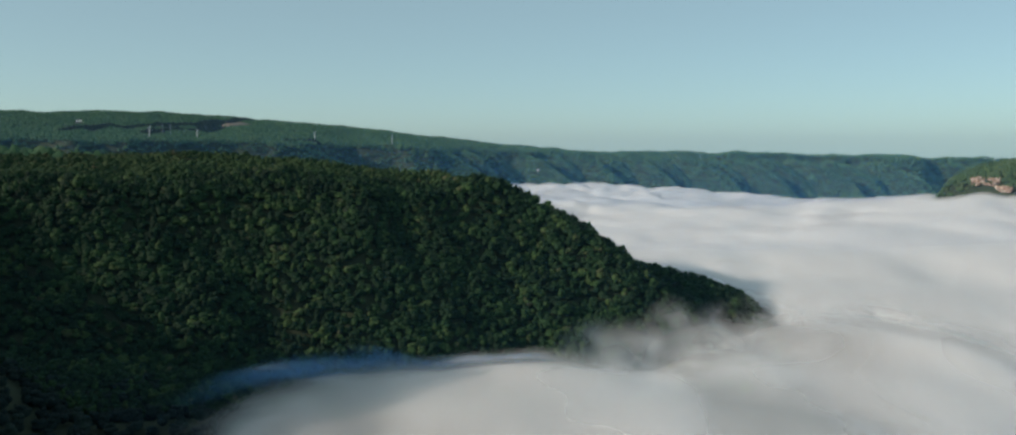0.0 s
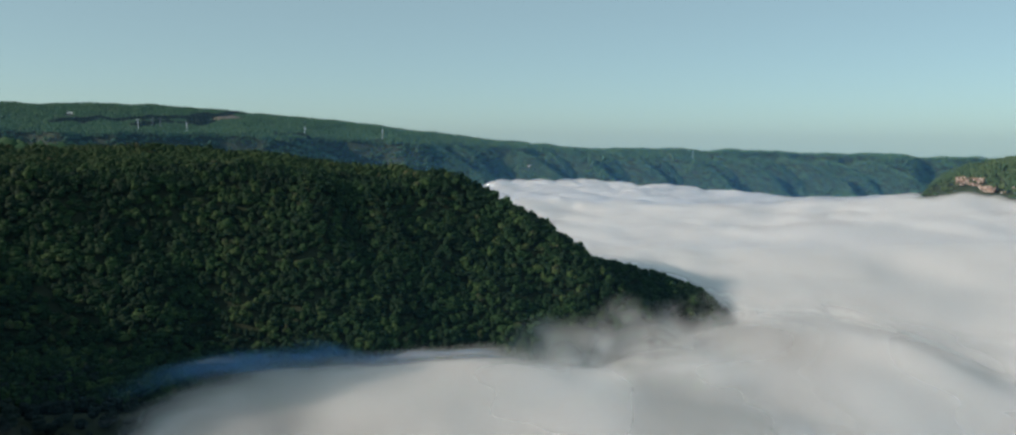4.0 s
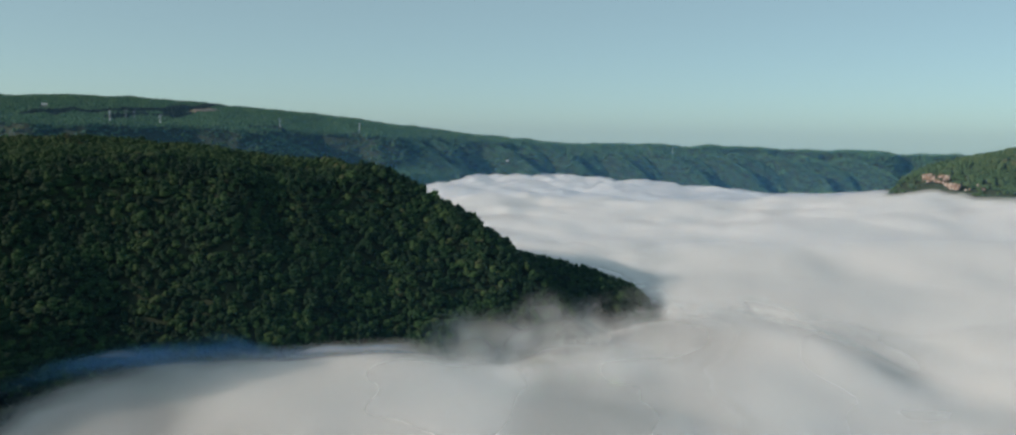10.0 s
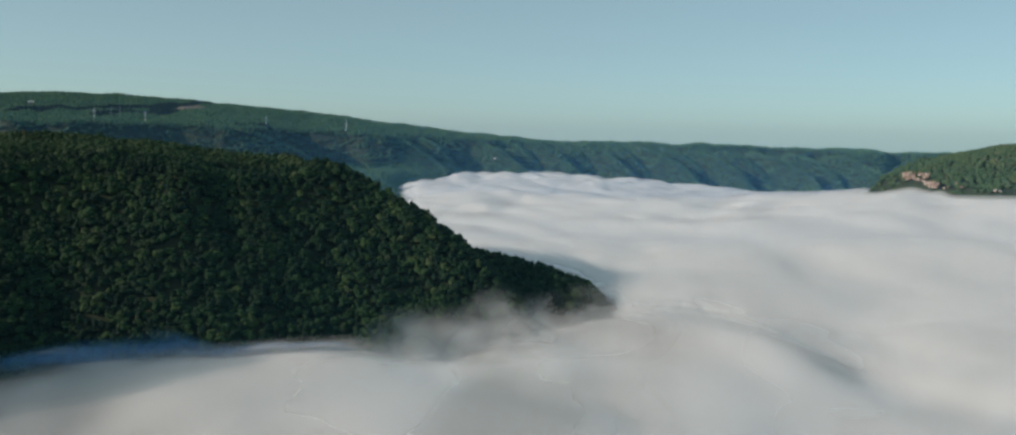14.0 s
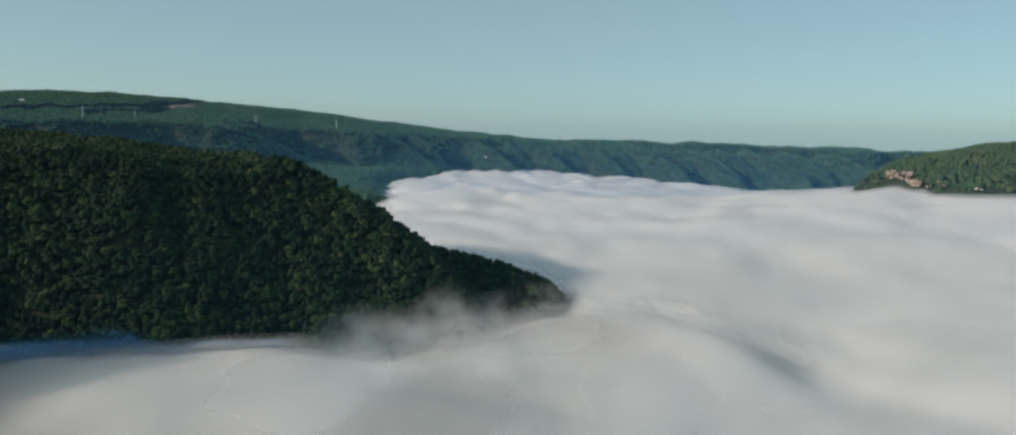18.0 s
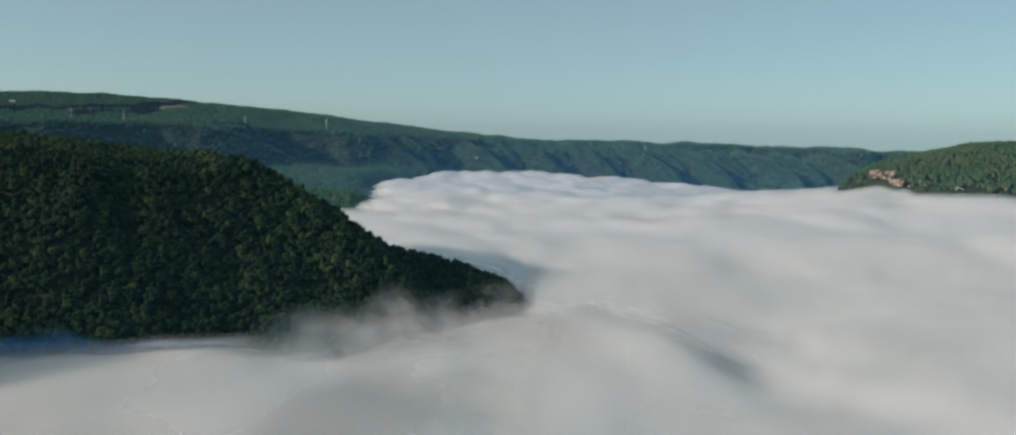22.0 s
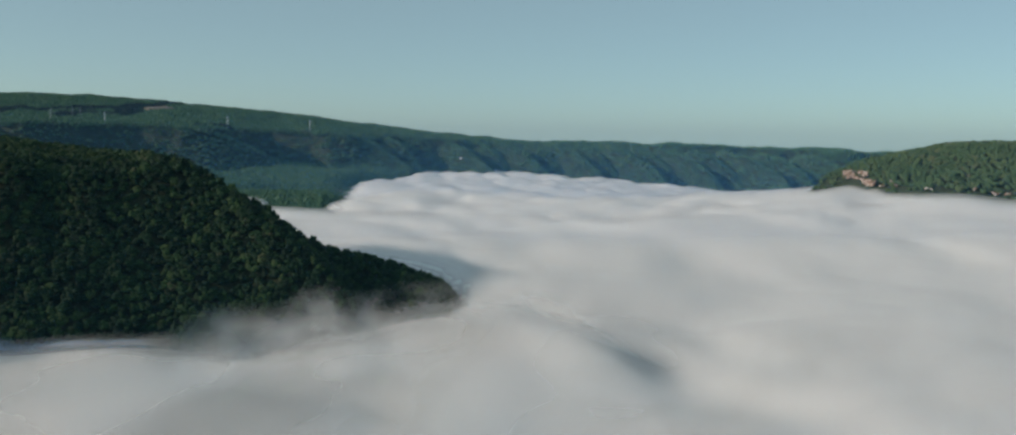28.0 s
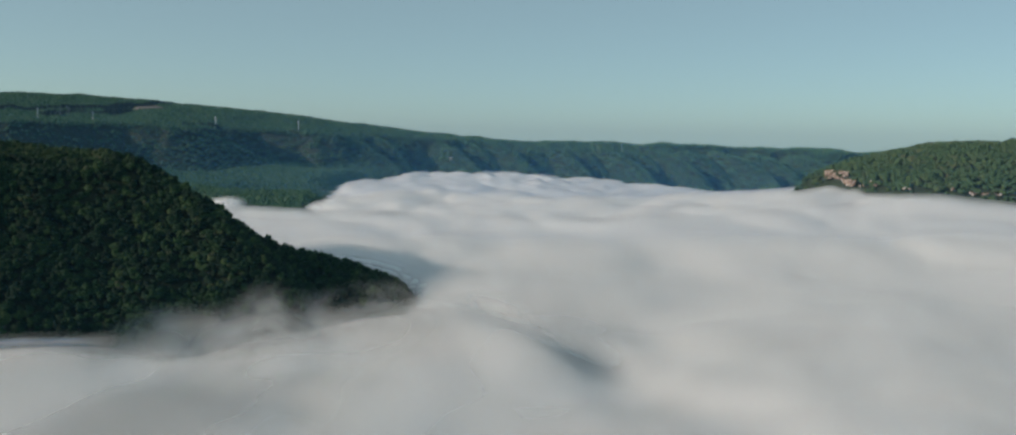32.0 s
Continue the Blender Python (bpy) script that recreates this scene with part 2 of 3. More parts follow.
def noise_node(t, scale, detail=4.0, rough=0.55):
    co, n = t.nodes.new("ShaderNodeTexCoord"), t.nodes.new("ShaderNodeTexNoise")
    n.inputs["Scale"].default_value, n.inputs["Detail"].default_value, n.inputs["Roughness"].default_value = scale, detail, rough
    t.links.new(co.outputs["Object"], n.inputs["Vector"])
    return n


def ramp_node(t, stops):
    r = t.nodes.new("ShaderNodeValToRGB")
    els = r.color_ramp.elements
    while len(els) < len(stops):
        els.new(0.5)
    for el, (p, c) in zip(els, stops):
        el.position, el.color = p, (*c, 1)
    return r


def math_node(t, op, a, b):
    n = t.nodes.new("ShaderNodeMath")
    n.operation = op
    for k, v in enumerate((a, b)):
        if isinstance(v, (int, float)):
            n.inputs[k].default_value = v
        else:
            t.links.new(v, n.inputs[k])
    return n.outputs[0]


def leaf_material(name, stops, bump_scale=0.6):
    m, t, p, l = material(name)
    at, oi, geo = t.nodes.new("ShaderNodeAttribute"), t.nodes.new("ShaderNodeObjectInfo"), t.nodes.new("ShaderNodeNewGeometry")
    at.attribute_name = "tint"
    n = noise_node(t, 0.012, 3)
    v = math_node(t, "ADD", at.outputs["Fac"], oi.outputs["Random"])
    v = math_node(t, "FRACT", v, 0)
    v = math_node(t, "MULTIPLY", v, 0.62)
    v = math_node(t, "ADD", v, math_node(t, "MULTIPLY", geo.outputs["Random Per Island"], 0.2))
    v = math_node(t, "ADD", v, math_node(t, "MULTIPLY", n.outputs["Fac"], 0.36))
    r = ramp_node(t, stops)
    l.new(v, r.inputs["Fac"])
    l.new(r.outputs["Color"], p.inputs["Base Color"])
    p.inputs["Roughness"].default_value = 0.75
    p.inputs["Specular IOR Level"].default_value = 0.12
    p.inputs["Diffuse Roughness"].default_value = 1.0
    return m


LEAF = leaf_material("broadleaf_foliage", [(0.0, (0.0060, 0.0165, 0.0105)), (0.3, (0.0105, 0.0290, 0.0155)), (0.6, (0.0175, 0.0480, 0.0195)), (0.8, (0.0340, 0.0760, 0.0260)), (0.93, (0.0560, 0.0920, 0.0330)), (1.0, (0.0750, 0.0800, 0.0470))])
# paler, bluer leaf colour with the haze of distance put into it
HAZED_LEAF = leaf_material("hazed_foliage", [(0.0, (0.0162, 0.0451, 0.0299)), (0.35, (0.0306, 0.0764, 0.0414)), (0.7, (0.0504, 0.1098, 0.0506)), (1.0, (0.0900, 0.1372, 0.0690))])
# olive leaf tones, lightened to paint in the sun on the flat top
OLIVE_LIT_LEAF = leaf_material("olive_sunlit_foliage", [(0.0, (0.0138, 0.0346, 0.0150)), (0.35, (0.0241, 0.0557, 0.0210)), (0.65, (0.0396, 0.0768, 0.0270)), (0.88, (0.0619, 0.0902, 0.0340)), (1.0, (0.0903, 0.0845, 0.0480))])
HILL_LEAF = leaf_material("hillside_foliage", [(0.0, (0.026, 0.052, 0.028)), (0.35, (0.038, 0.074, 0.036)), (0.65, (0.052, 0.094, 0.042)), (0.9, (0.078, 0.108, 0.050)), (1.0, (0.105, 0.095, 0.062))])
# evergreen colour of the far stands, also painting shade into the near-ridge forest
PINE_AND_SHADE = leaf_material("evergreen_and_shade_foliage", [(0.0, (0.006, 0.014, 0.014)), (0.5, (0.010, 0.022, 0.020)), (1.0, (0.018, 0.034, 0.026))])


def bark_material():
    m, t, p, l = material("grey_bark")
    r = ramp_node(t, [(0.3, (0.06, 0.05, 0.04)), (0.7, (0.16, 0.13, 0.10))])
    l.new(noise_node(t, 2.0).outputs["Fac"], r.inputs["Fac"])
    l.new(r.outputs["Color"], p.inputs["Base Color"])
    p.inputs["Roughness"].default_value = 0.9
    return m


def ground_material():
    m, t, p, l = material("forest_floor")
    r = ramp_node(t, [(0.25, (0.012, 0.022, 0.010)), (0.5, (0.020, 0.034, 0.013)), (0.75, (0.026, 0.036, 0.016))])
    l.new(noise_node(t, 0.05, 6).outputs["Fac"], r.inputs["Fac"])
    l.new(r.outputs["Color"], p.inputs["Base Color"])
    p.inputs["Roughness"].default_value = 0.95
    return m


def rock_material():
    m, t, p, l = material("orange_sandstone")
    r = ramp_node(t, [(0.34, (0.06, 0.045, 0.04)), (0.46, (0.24, 0.15, 0.105)), (0.56, (0.44, 0.36, 0.30)), (0.68, (0.64, 0.61, 0.57))])
    n, oi = noise_node(t, 2.2, 6, 0.7), t.nodes.new("ShaderNodeObjectInfo")
    l.new(math_node(t, "ADD", math_node(t, "MULTIPLY", n.outputs["Fac"], 0.75), math_node(t, "MULTIPLY", oi.outputs["Random"], 0.25)), r.inputs["Fac"])
    l.new(r.outputs["Color"], p.inputs["Base Color"])
    p.inputs["Roughness"].default_value = 0.9
    b = t.nodes.new("ShaderNodeBump")
    b.inputs["Strength"].default_value, b.inputs["Distance"].default_value = 0.8, 0.3
    l.new(noise_node(t, 5.0, 6).outputs["Fac"], b.inputs["Height"])
    l.new(b.outputs["Normal"], p.inputs["Normal"])
    return m


def steel_material(name, low, high):
    m, t, p, l = material(name)
    r = ramp_node(t, [(0.3, low), (0.7, high)])
    l.new(noise_node(t, 0.3).outputs["Fac"], r.inputs["Fac"])
    l.new(r.outputs["Color"], p.inputs["Base Color"])
    p.inputs["Metallic"].default_value, p.inputs["Roughness"].default_value = 0.3, 0.55
    return m


def fog_material(name, colour, own_normal):
    """Fog that scatters light inside it. Its shading normal is stored with it, or leans towards the zenith."""
    m, t, p, l = material(name)
    p.inputs["Base Color"].default_value = (*colour, 1)
    p.inputs["Subsurface Weight"].default_value, p.inputs["Subsurface Scale"].default_value = 1.0, 40.0
    p.inputs["Subsurface Radius"].default_value = (1.0, 1.0, 1.0)
    p.inputs["Roughness"].default_value, p.inputs["Specular IOR Level"].default_value = 1.0, 0.0
    facing, unit, bump = t.nodes.new("ShaderNodeAttribute"), t.nodes.new("ShaderNodeVectorMath"), t.nodes.new("ShaderNodeBump")
    unit.operation = "NORMALIZE"
    if own_normal:
        facing.attribute_name = "soft_normal"
        l.new(facing.outputs["Vector"], unit.inputs[0])
    else:
        geo, lean = t.nodes.new("ShaderNodeNewGeometry"), t.nodes.new("ShaderNodeMix")
        lean.data_type = "VECTOR"
        lean.inputs["Factor"].default_value = 0.25
        lean.inputs[4].default_value = (0, 0, 1)
        l.new(geo.outputs["Normal"], lean.inputs[5])
        l.new(lean.outputs[1], unit.inputs[0])
    bump.inputs["Strength"].default_value, bump.inputs["Distance"].default_value = 0.35, 10.0
    l.new(noise_node(t, 0.014, 5, 0.5).outputs["Fac"], bump.inputs["Height"])
    l.new(unit.outputs[0], bump.inputs["Normal"])
    l.new(bump.outputs["Normal"], p.inputs["Normal"])
    at = t.nodes.new("ShaderNodeAttribute")
    at.attribute_name = "fog_depth"
    l.new(at.outputs["Fac"], p.inputs["Alpha"])
    return m


BARK, EARTH, ROCK, STEEL, FOG = bark_material(), ground_material(), rock_material(), steel_material("galvanised_steel", (0.50, 0.52, 0.53), (0.64, 0.66, 0.66)), fog_material("valley_fog", (0.996, 0.905, 0.905), True)
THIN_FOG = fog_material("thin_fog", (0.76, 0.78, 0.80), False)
# darker steel tone for the fainter towers
DULL_STEEL = steel_material("dark_grey_steel", (0.10, 0.11, 0.12), (0.20, 0.21, 0.22))


# ---- mesh helpers ----
def mesh_from(name, verts, tris, mat, smooth=False, values=None, value_name="tint"):
    me = bpy.data.meshes.new(name)
    verts, tris = np.asarray(verts, np.float32), np.asarray(tris, np.int32)
    n, f, k = len(verts), len(tris), tris.shape[1]
    me.vertices.add(n)
    me.vertices.foreach_set("co", verts.ravel())
    me.loops.add(f * k)
    me.loops.foreach_set("vertex_index", tris.ravel())
    me.polygons.add(f)
    me.polygons.foreach_set("loop_start", np.arange(0, f * k, k, dtype=np.int32))
    me.polygons.foreach_set("use_smooth", np.full(f, smooth))
    if values is not None:
        me.attributes.new(value_name, "FLOAT", "POINT").data.foreach_set("value", np.asarray(values, np.float32))
    me.materials.append(mat)
    me.update(calc_edges=True)
    me.validate()
    return me


def part(name, data, parent, label=""):
    ob = new(name, data)
    ob.parent = parent
    return tagged(ob, label=label) if label else ob


def sheet(xs, ys, height):
    """Vertices and quads of a sheet over the lines xs and ys."""
    X, Y = np.meshgrid(xs, ys)
    Z = height(X, Y)
    v = np.stack([X, Y, Z], -1).reshape(-1, 3)
    nx, ny = len(xs), len(ys)
    i = (np.arange(ny - 1)[:, None] * nx + np.arange(nx - 1)[None, :]).ravel()
    return v, np.stack([i, i + 1, i + nx + 1, i + nx], 1)


def steps(*runs):
    """Lines from runs of (start, end, step)."""
    return np.unique(np.concatenate([np.arange(a, b, d) for a, b, d in runs]))


# ---- ground ----
gx = steps((-6000, -3000, 150), (-3000, -900, 26), (-900, 650, 13), (650, 2700, 24), (2700, 6001, 150))
gy = steps((-6000, -600, 200), (-600, 560, 40), (560, 1560, 13), (1560, 2900, 30), (2900, 4400, 20), (4400, 7001, 200))
v, q = sheet(gx, gy, lambda x, y: canopy(x, y) - TREE)
ground = tagged(new("ground", mesh_from("ground", v, q, EARTH, True)), "dark forest soil of the gorge and the plateau around it", "ground", kind="structure")

# ---- fog ----
fx = steps((-3400, -1700, 100), (-1700, -700, 25), (-700, 950, 9), (950, 2300, 14), (2300, 3300, 25), (3300, 4600, 100))
fy = steps((-1300, 200, 60), (200, 450, 20), (450, 1500, 9), (1500, 2900, 20), (2900, 4150, 13))
v, q = sheet(fx, fy, fog_level)


def fog_density(x, y, z):
    """How opaque the fog is: thin and torn by the headland, dense over the gorge, thinned to darken shaded hollows."""
    thick = z - canopy(x, y)
    wisp = fractal(x, y, 90, 71, 4)
    by_headland = ramp(y, 1500, 1200) * ramp(x, 380, 260)
    wx, wy = x + 60 * smooth_noise(x, y, 140, 78), y + 60 * smooth_noise(x, y, 140, 79)
    patches = fractal(wx, 0.6 * wy, 120, 75, 3, 0.5)
    thin = ramp(y, 1500, 750) * (0.11 + 0.30 * (0.5 + 0.5 * np.tanh(2.6 * patches)) + ramp(x, 650, 150) * (0.19 + 0.17 * ramp(x, 150, -40)))
    # extra thinning imitates the shade in the trough and the hollow
    thin = thin + 0.24 * np.exp(-(((x - 540) / 280) ** 2 + ((y - 1290) / 340) ** 2)) + 0.45 * np.exp(-((x - 503) ** 2 + (y - 872) ** 2) / 42 ** 2)
    thin = thin + 0.36 * np.exp(-(((x - 285) / 110) ** 2 + ((y - 890) / 75) ** 2))
    torn = (0.25 + 0.5 * (0.5 + 0.5 * np.tanh(2.8 * fractal(wx, wy, 75, 81, 4, 0.55)))) * (0.85 + 0.15 * ramp(x, -40, 130))
    inside = torn + (1 - torn) * (0.5 + 0.5 * np.tanh((bank_side(x, y) + 30 * wisp + 11) / 30))
    # white fog is cut back where the blue shade sheets lie
    d, half, _ = crest_line(x, y, SHADE_HOLLOW)
    inside = inside * (1 - 0.75 * ramp(d / half + 0.4 * wisp, 1.1, 0.4))
    by_slope = by_headland * ramp(y, 1080, 980)
    return ramp(thick + (6 + 18 * by_slope) * wisp - 4 * by_headland, 0, 16 + 22 * by_slope) * (1 - thin) * inside


density = fog_density(v[:, 0], v[:, 1], v[:, 2])
keep = density[q].max(1) > 0.005
fog = tagged(new("valley_fog", mesh_from("valley_fog", v, q[keep], FOG, True, density, "fog_depth")), "white morning fog filling the river gorge", "fog", kind="stuff")
fog.data.attributes.new("soft_normal", "FLOAT_VECTOR", "POINT").data.foreach_set("vector", fog_normal(v[:, 0], v[:, 1]).astype(np.float32).ravel())

# the fog thins out upwards: looser layers over the bank soften its outline
lx = steps((-1200, -260, 40), (-260, 900, 13), (900, 2700, 26))
ly = steps((430, 1500, 13), (1500, 2900, 28), (2900, 4100, 20))
for lift, amount in ((4.5, 0.42), (9.5, 0.32), (15.0, 0.20)):
    v, q = sheet(lx, ly, lambda x, y: fog_level(x, y) + lift * (1 - 0.5 * ramp(y, 1500, 2900)))
    veil = amount * fog_density(v[:, 0], v[:, 1], v[:, 2] - lift) * (0.25 + 0.75 * ramp(bank_side(v[:, 0], v[:, 1]), -60, 20)) * ramp(v[:, 0], -1200, -1000) * (1 - 0.55 * ramp(v[:, 0], 650, 150) * ramp(v[:, 1], 1150, 900))
    keep = veil[q].max(1) > 0.01
    layer = tagged(new("loose_fog", mesh_from("loose_fog", v, q[keep], FOG, True, veil, "fog_depth")), "loose pale fog thinning out above the fog bank", "fog", kind="stuff")
    layer.data.attributes.new("soft_normal", "FLOAT_VECTOR", "POINT").data.foreach_set("vector", fog_normal(v[:, 0], v[:, 1]).astype(np.float32).ravel())

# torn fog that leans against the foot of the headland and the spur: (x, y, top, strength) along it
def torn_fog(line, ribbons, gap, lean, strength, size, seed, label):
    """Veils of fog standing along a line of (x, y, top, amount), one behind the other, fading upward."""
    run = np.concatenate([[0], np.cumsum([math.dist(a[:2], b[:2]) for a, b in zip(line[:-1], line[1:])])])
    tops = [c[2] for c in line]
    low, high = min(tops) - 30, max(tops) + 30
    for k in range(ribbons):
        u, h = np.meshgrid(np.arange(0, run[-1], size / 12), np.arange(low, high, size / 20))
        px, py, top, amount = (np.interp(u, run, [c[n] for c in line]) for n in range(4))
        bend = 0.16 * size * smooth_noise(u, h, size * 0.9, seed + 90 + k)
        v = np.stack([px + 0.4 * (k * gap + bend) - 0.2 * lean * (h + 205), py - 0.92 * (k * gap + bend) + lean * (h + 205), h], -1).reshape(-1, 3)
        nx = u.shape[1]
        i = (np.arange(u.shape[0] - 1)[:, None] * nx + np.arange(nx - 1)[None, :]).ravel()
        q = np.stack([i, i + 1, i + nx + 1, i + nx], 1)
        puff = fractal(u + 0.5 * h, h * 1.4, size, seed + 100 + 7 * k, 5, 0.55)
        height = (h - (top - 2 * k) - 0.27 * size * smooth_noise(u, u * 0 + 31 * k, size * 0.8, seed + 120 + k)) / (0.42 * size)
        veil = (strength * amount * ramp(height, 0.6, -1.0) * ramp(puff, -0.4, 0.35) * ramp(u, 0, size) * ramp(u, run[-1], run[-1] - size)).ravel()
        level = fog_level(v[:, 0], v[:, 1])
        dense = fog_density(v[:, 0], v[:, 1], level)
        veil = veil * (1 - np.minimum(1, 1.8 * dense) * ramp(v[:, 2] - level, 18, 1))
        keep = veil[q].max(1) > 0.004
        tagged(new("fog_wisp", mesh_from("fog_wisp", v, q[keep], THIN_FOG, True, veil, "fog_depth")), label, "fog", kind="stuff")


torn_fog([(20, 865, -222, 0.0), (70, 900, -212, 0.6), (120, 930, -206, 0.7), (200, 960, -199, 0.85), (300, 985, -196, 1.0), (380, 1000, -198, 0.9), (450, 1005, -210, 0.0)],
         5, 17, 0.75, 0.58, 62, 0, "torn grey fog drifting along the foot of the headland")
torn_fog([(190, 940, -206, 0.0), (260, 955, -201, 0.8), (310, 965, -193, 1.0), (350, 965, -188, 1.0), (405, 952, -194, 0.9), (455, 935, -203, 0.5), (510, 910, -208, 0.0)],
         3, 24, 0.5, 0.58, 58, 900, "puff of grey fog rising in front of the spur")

def tint_material(name, colour):
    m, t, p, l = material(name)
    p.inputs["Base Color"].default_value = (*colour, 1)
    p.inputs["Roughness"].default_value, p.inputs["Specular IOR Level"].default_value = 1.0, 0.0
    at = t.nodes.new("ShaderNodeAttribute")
    at.attribute_name = "tint_depth"
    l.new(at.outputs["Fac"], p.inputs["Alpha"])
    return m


HAZE, SHADE_BLUE = tint_material("blue_haze", (0.12, 0.40, 0.86)), tint_material("blue_shade", (0.14, 0.36, 0.68))
# thin blue sheets that paint shade into the hollow between the fog bank and the headland
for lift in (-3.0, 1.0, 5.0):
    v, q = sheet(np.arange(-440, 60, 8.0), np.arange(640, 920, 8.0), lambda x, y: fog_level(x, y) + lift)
    d, half, _ = crest_line(v[:, 0], v[:, 1], SHADE_HOLLOW)
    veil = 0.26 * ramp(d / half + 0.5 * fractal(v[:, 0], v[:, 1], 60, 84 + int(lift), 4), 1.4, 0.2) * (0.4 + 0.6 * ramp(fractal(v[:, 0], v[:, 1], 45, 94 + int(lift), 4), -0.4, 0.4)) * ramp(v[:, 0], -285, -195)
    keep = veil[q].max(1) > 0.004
    tagged(new("hollow_shade", mesh_from("hollow_shade", v, q[keep], SHADE_BLUE, True, veil, "tint_depth")), "thin blue sheet painting the shade on the fog at the headland's foot", "mist", kind="stuff")

# upright sheets whose blue tint stands in for haze in the air
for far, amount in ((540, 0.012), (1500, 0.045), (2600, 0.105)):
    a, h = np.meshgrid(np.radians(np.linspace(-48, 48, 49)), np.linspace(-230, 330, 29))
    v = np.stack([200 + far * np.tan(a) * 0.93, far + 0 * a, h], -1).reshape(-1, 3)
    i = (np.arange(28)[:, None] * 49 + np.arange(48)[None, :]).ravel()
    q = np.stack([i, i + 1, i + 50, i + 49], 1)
    tagged(new("haze_sheet", mesh_from("haze_sheet", v, q, HAZE, True, amount * ramp(v[:, 2], 330, -230) * (0.48 + 0.62 * ramp(v[:, 0], -0.45 * far, 0.3 * far)), "tint_depth")), "upright see-through blue sheet painted as haze over the gorge", "haze", kind="stuff")


# ---- trees ----
def blob():
    bm = bmesh.new()
    bmesh.ops.create_icosphere(bm, subdivisions=1, radius=1.0)
    v = np.array([w.co[:] for w in bm.verts])
    f = np.array([[w.index for w in g.verts] for g in bm.faces])
    bm.free()
    return v, f


BALL_V, BALL_F = blob()


def crown_shape(rng, leaves, lumps):
    """A broad crown about one unit wide from 0 to 1.2: boughs in a loose dome with many leaf sprays standing out of them."""
    vs, fs, n = [], [], 0
    centres = []
    for k in range(lumps):
        a = 6.28 * (k * 0.382 + rng.uniform(-0.08, 0.08))
        if k == 0:
            c, size = np.array([0, 0, 0.55]), 0.40
        elif k < 3:
            c, size = np.array([0.14 * math.cos(a), 0.14 * math.sin(a), rng.uniform(0.78, 0.95)]), rng.uniform(0.20, 0.27)
        else:
            r = rng.uniform(0.27, 0.42)
            c, size = np.array([r * math.cos(a), r * math.sin(a), rng.uniform(0.42, 0.76)]), rng.uniform(0.17, 0.27)
        centres.append((c, size))
        v = BALL_V * size * (1 + rng.uniform(-0.2, 0.2, (len(BALL_V), 1))) * (1, 1, 0.85) + c
        vs.append(v), fs.append(BALL_F + n)
        n += len(v)
    for k in range(leaves):
        c, size = centres[rng.randint(len(centres))]
        w = rng.normal(size=3)
        w[2] = abs(w[2]) * 0.9 + 0.1 * w[2]
        w /= np.linalg.norm(w)
        p = c + w * size * rng.uniform(0.9, 1.2)
        u = rng.normal(size=3)
        u = np.cross(w + 0.7 * rng.normal(size=3), u)
        u /= np.linalg.norm(u)
        o = np.cross(u, w + 0.6 * rng.normal(size=3))
        o /= np.linalg.norm(o)
        s = rng.uniform(0.045, 0.10)
        vs.append(np.array([p - u * s, p + o * s * 0.8, p + u * s, p - o * s * 0.6]))
        fs.append(np.array([[0, 1, 2], [0, 2, 3]]) + n)
        n += 4
    return np.concatenate(vs), np.concatenate(fs)


def trunk_shape():
    bm = bmesh.new()
    bmesh.ops.create_cone(bm, segments=6, radius1=0.035, radius2=0.015, depth=0.8)
    bmesh.ops.translate(bm, verts=bm.verts, vec=(0, 0, 0.2))
    for a in (0.4, 2.5, 4.6):
        g = bmesh.ops.create_cone(bm, segments=4, radius1=0.016, radius2=0.006, depth=0.4)
        bmesh.ops.transform(bm, verts=g["verts"], matrix=Matrix.Translation((0.12 * math.cos(a), 0.12 * math.sin(a), 0.55)) @ Euler((0, 0.75, a)).to_matrix().to_4x4())
    bmesh.ops.triangulate(bm, faces=bm.faces)
    me = bpy.data.meshes.new("trunk")
    bm.to_mesh(me)
    bm.free()
    me.materials.append(BARK)
    return me


rng = np.random.RandomState(5)
NEAR_CROWNS = [crown_shape(rng, 50, 6) for k in range(9)]
MID_CROWNS = [crown_shape(rng, 12, 2) for k in range(5)]
HILL_CROWNS = [crown_shape(rng, 9, 4) for k in range(6)]
FAR_SMALL = []
for k in range(5):
    w = np.array([[0.5, 0, 0.1], [0.1, 0.5, 0.15], [-0.45, 0.2, 0.1], [-0.3, -0.45, 0.15], [0.25, -0.45, 0.1], [0, 0, 1.05], [0.2, 0.1, 0.9]]) * rng.uniform(0.8, 1.2, (7, 1))
    FAR_SMALL.append((w, np.array([[0, 1, 6], [1, 5, 6], [1, 2, 5], [2, 3, 5], [3, 4, 5], [4, 6, 5], [4, 0, 6]])))


def scatter(x0, x1, y0, y1, step, seed, where):
    r = np.random.RandomState(seed)
    X, Y = np.meshgrid(np.arange(x0, x1, step), np.arange(y0, y1, step))
    X, Y = X.ravel(), Y.ravel()
    X, Y = X + r.uniform(-0.45, 0.45, X.shape) * step, Y + r.uniform(-0.45, 0.45, X.shape) * step
    ok = where(X, Y)
    return X[ok], Y[ok]


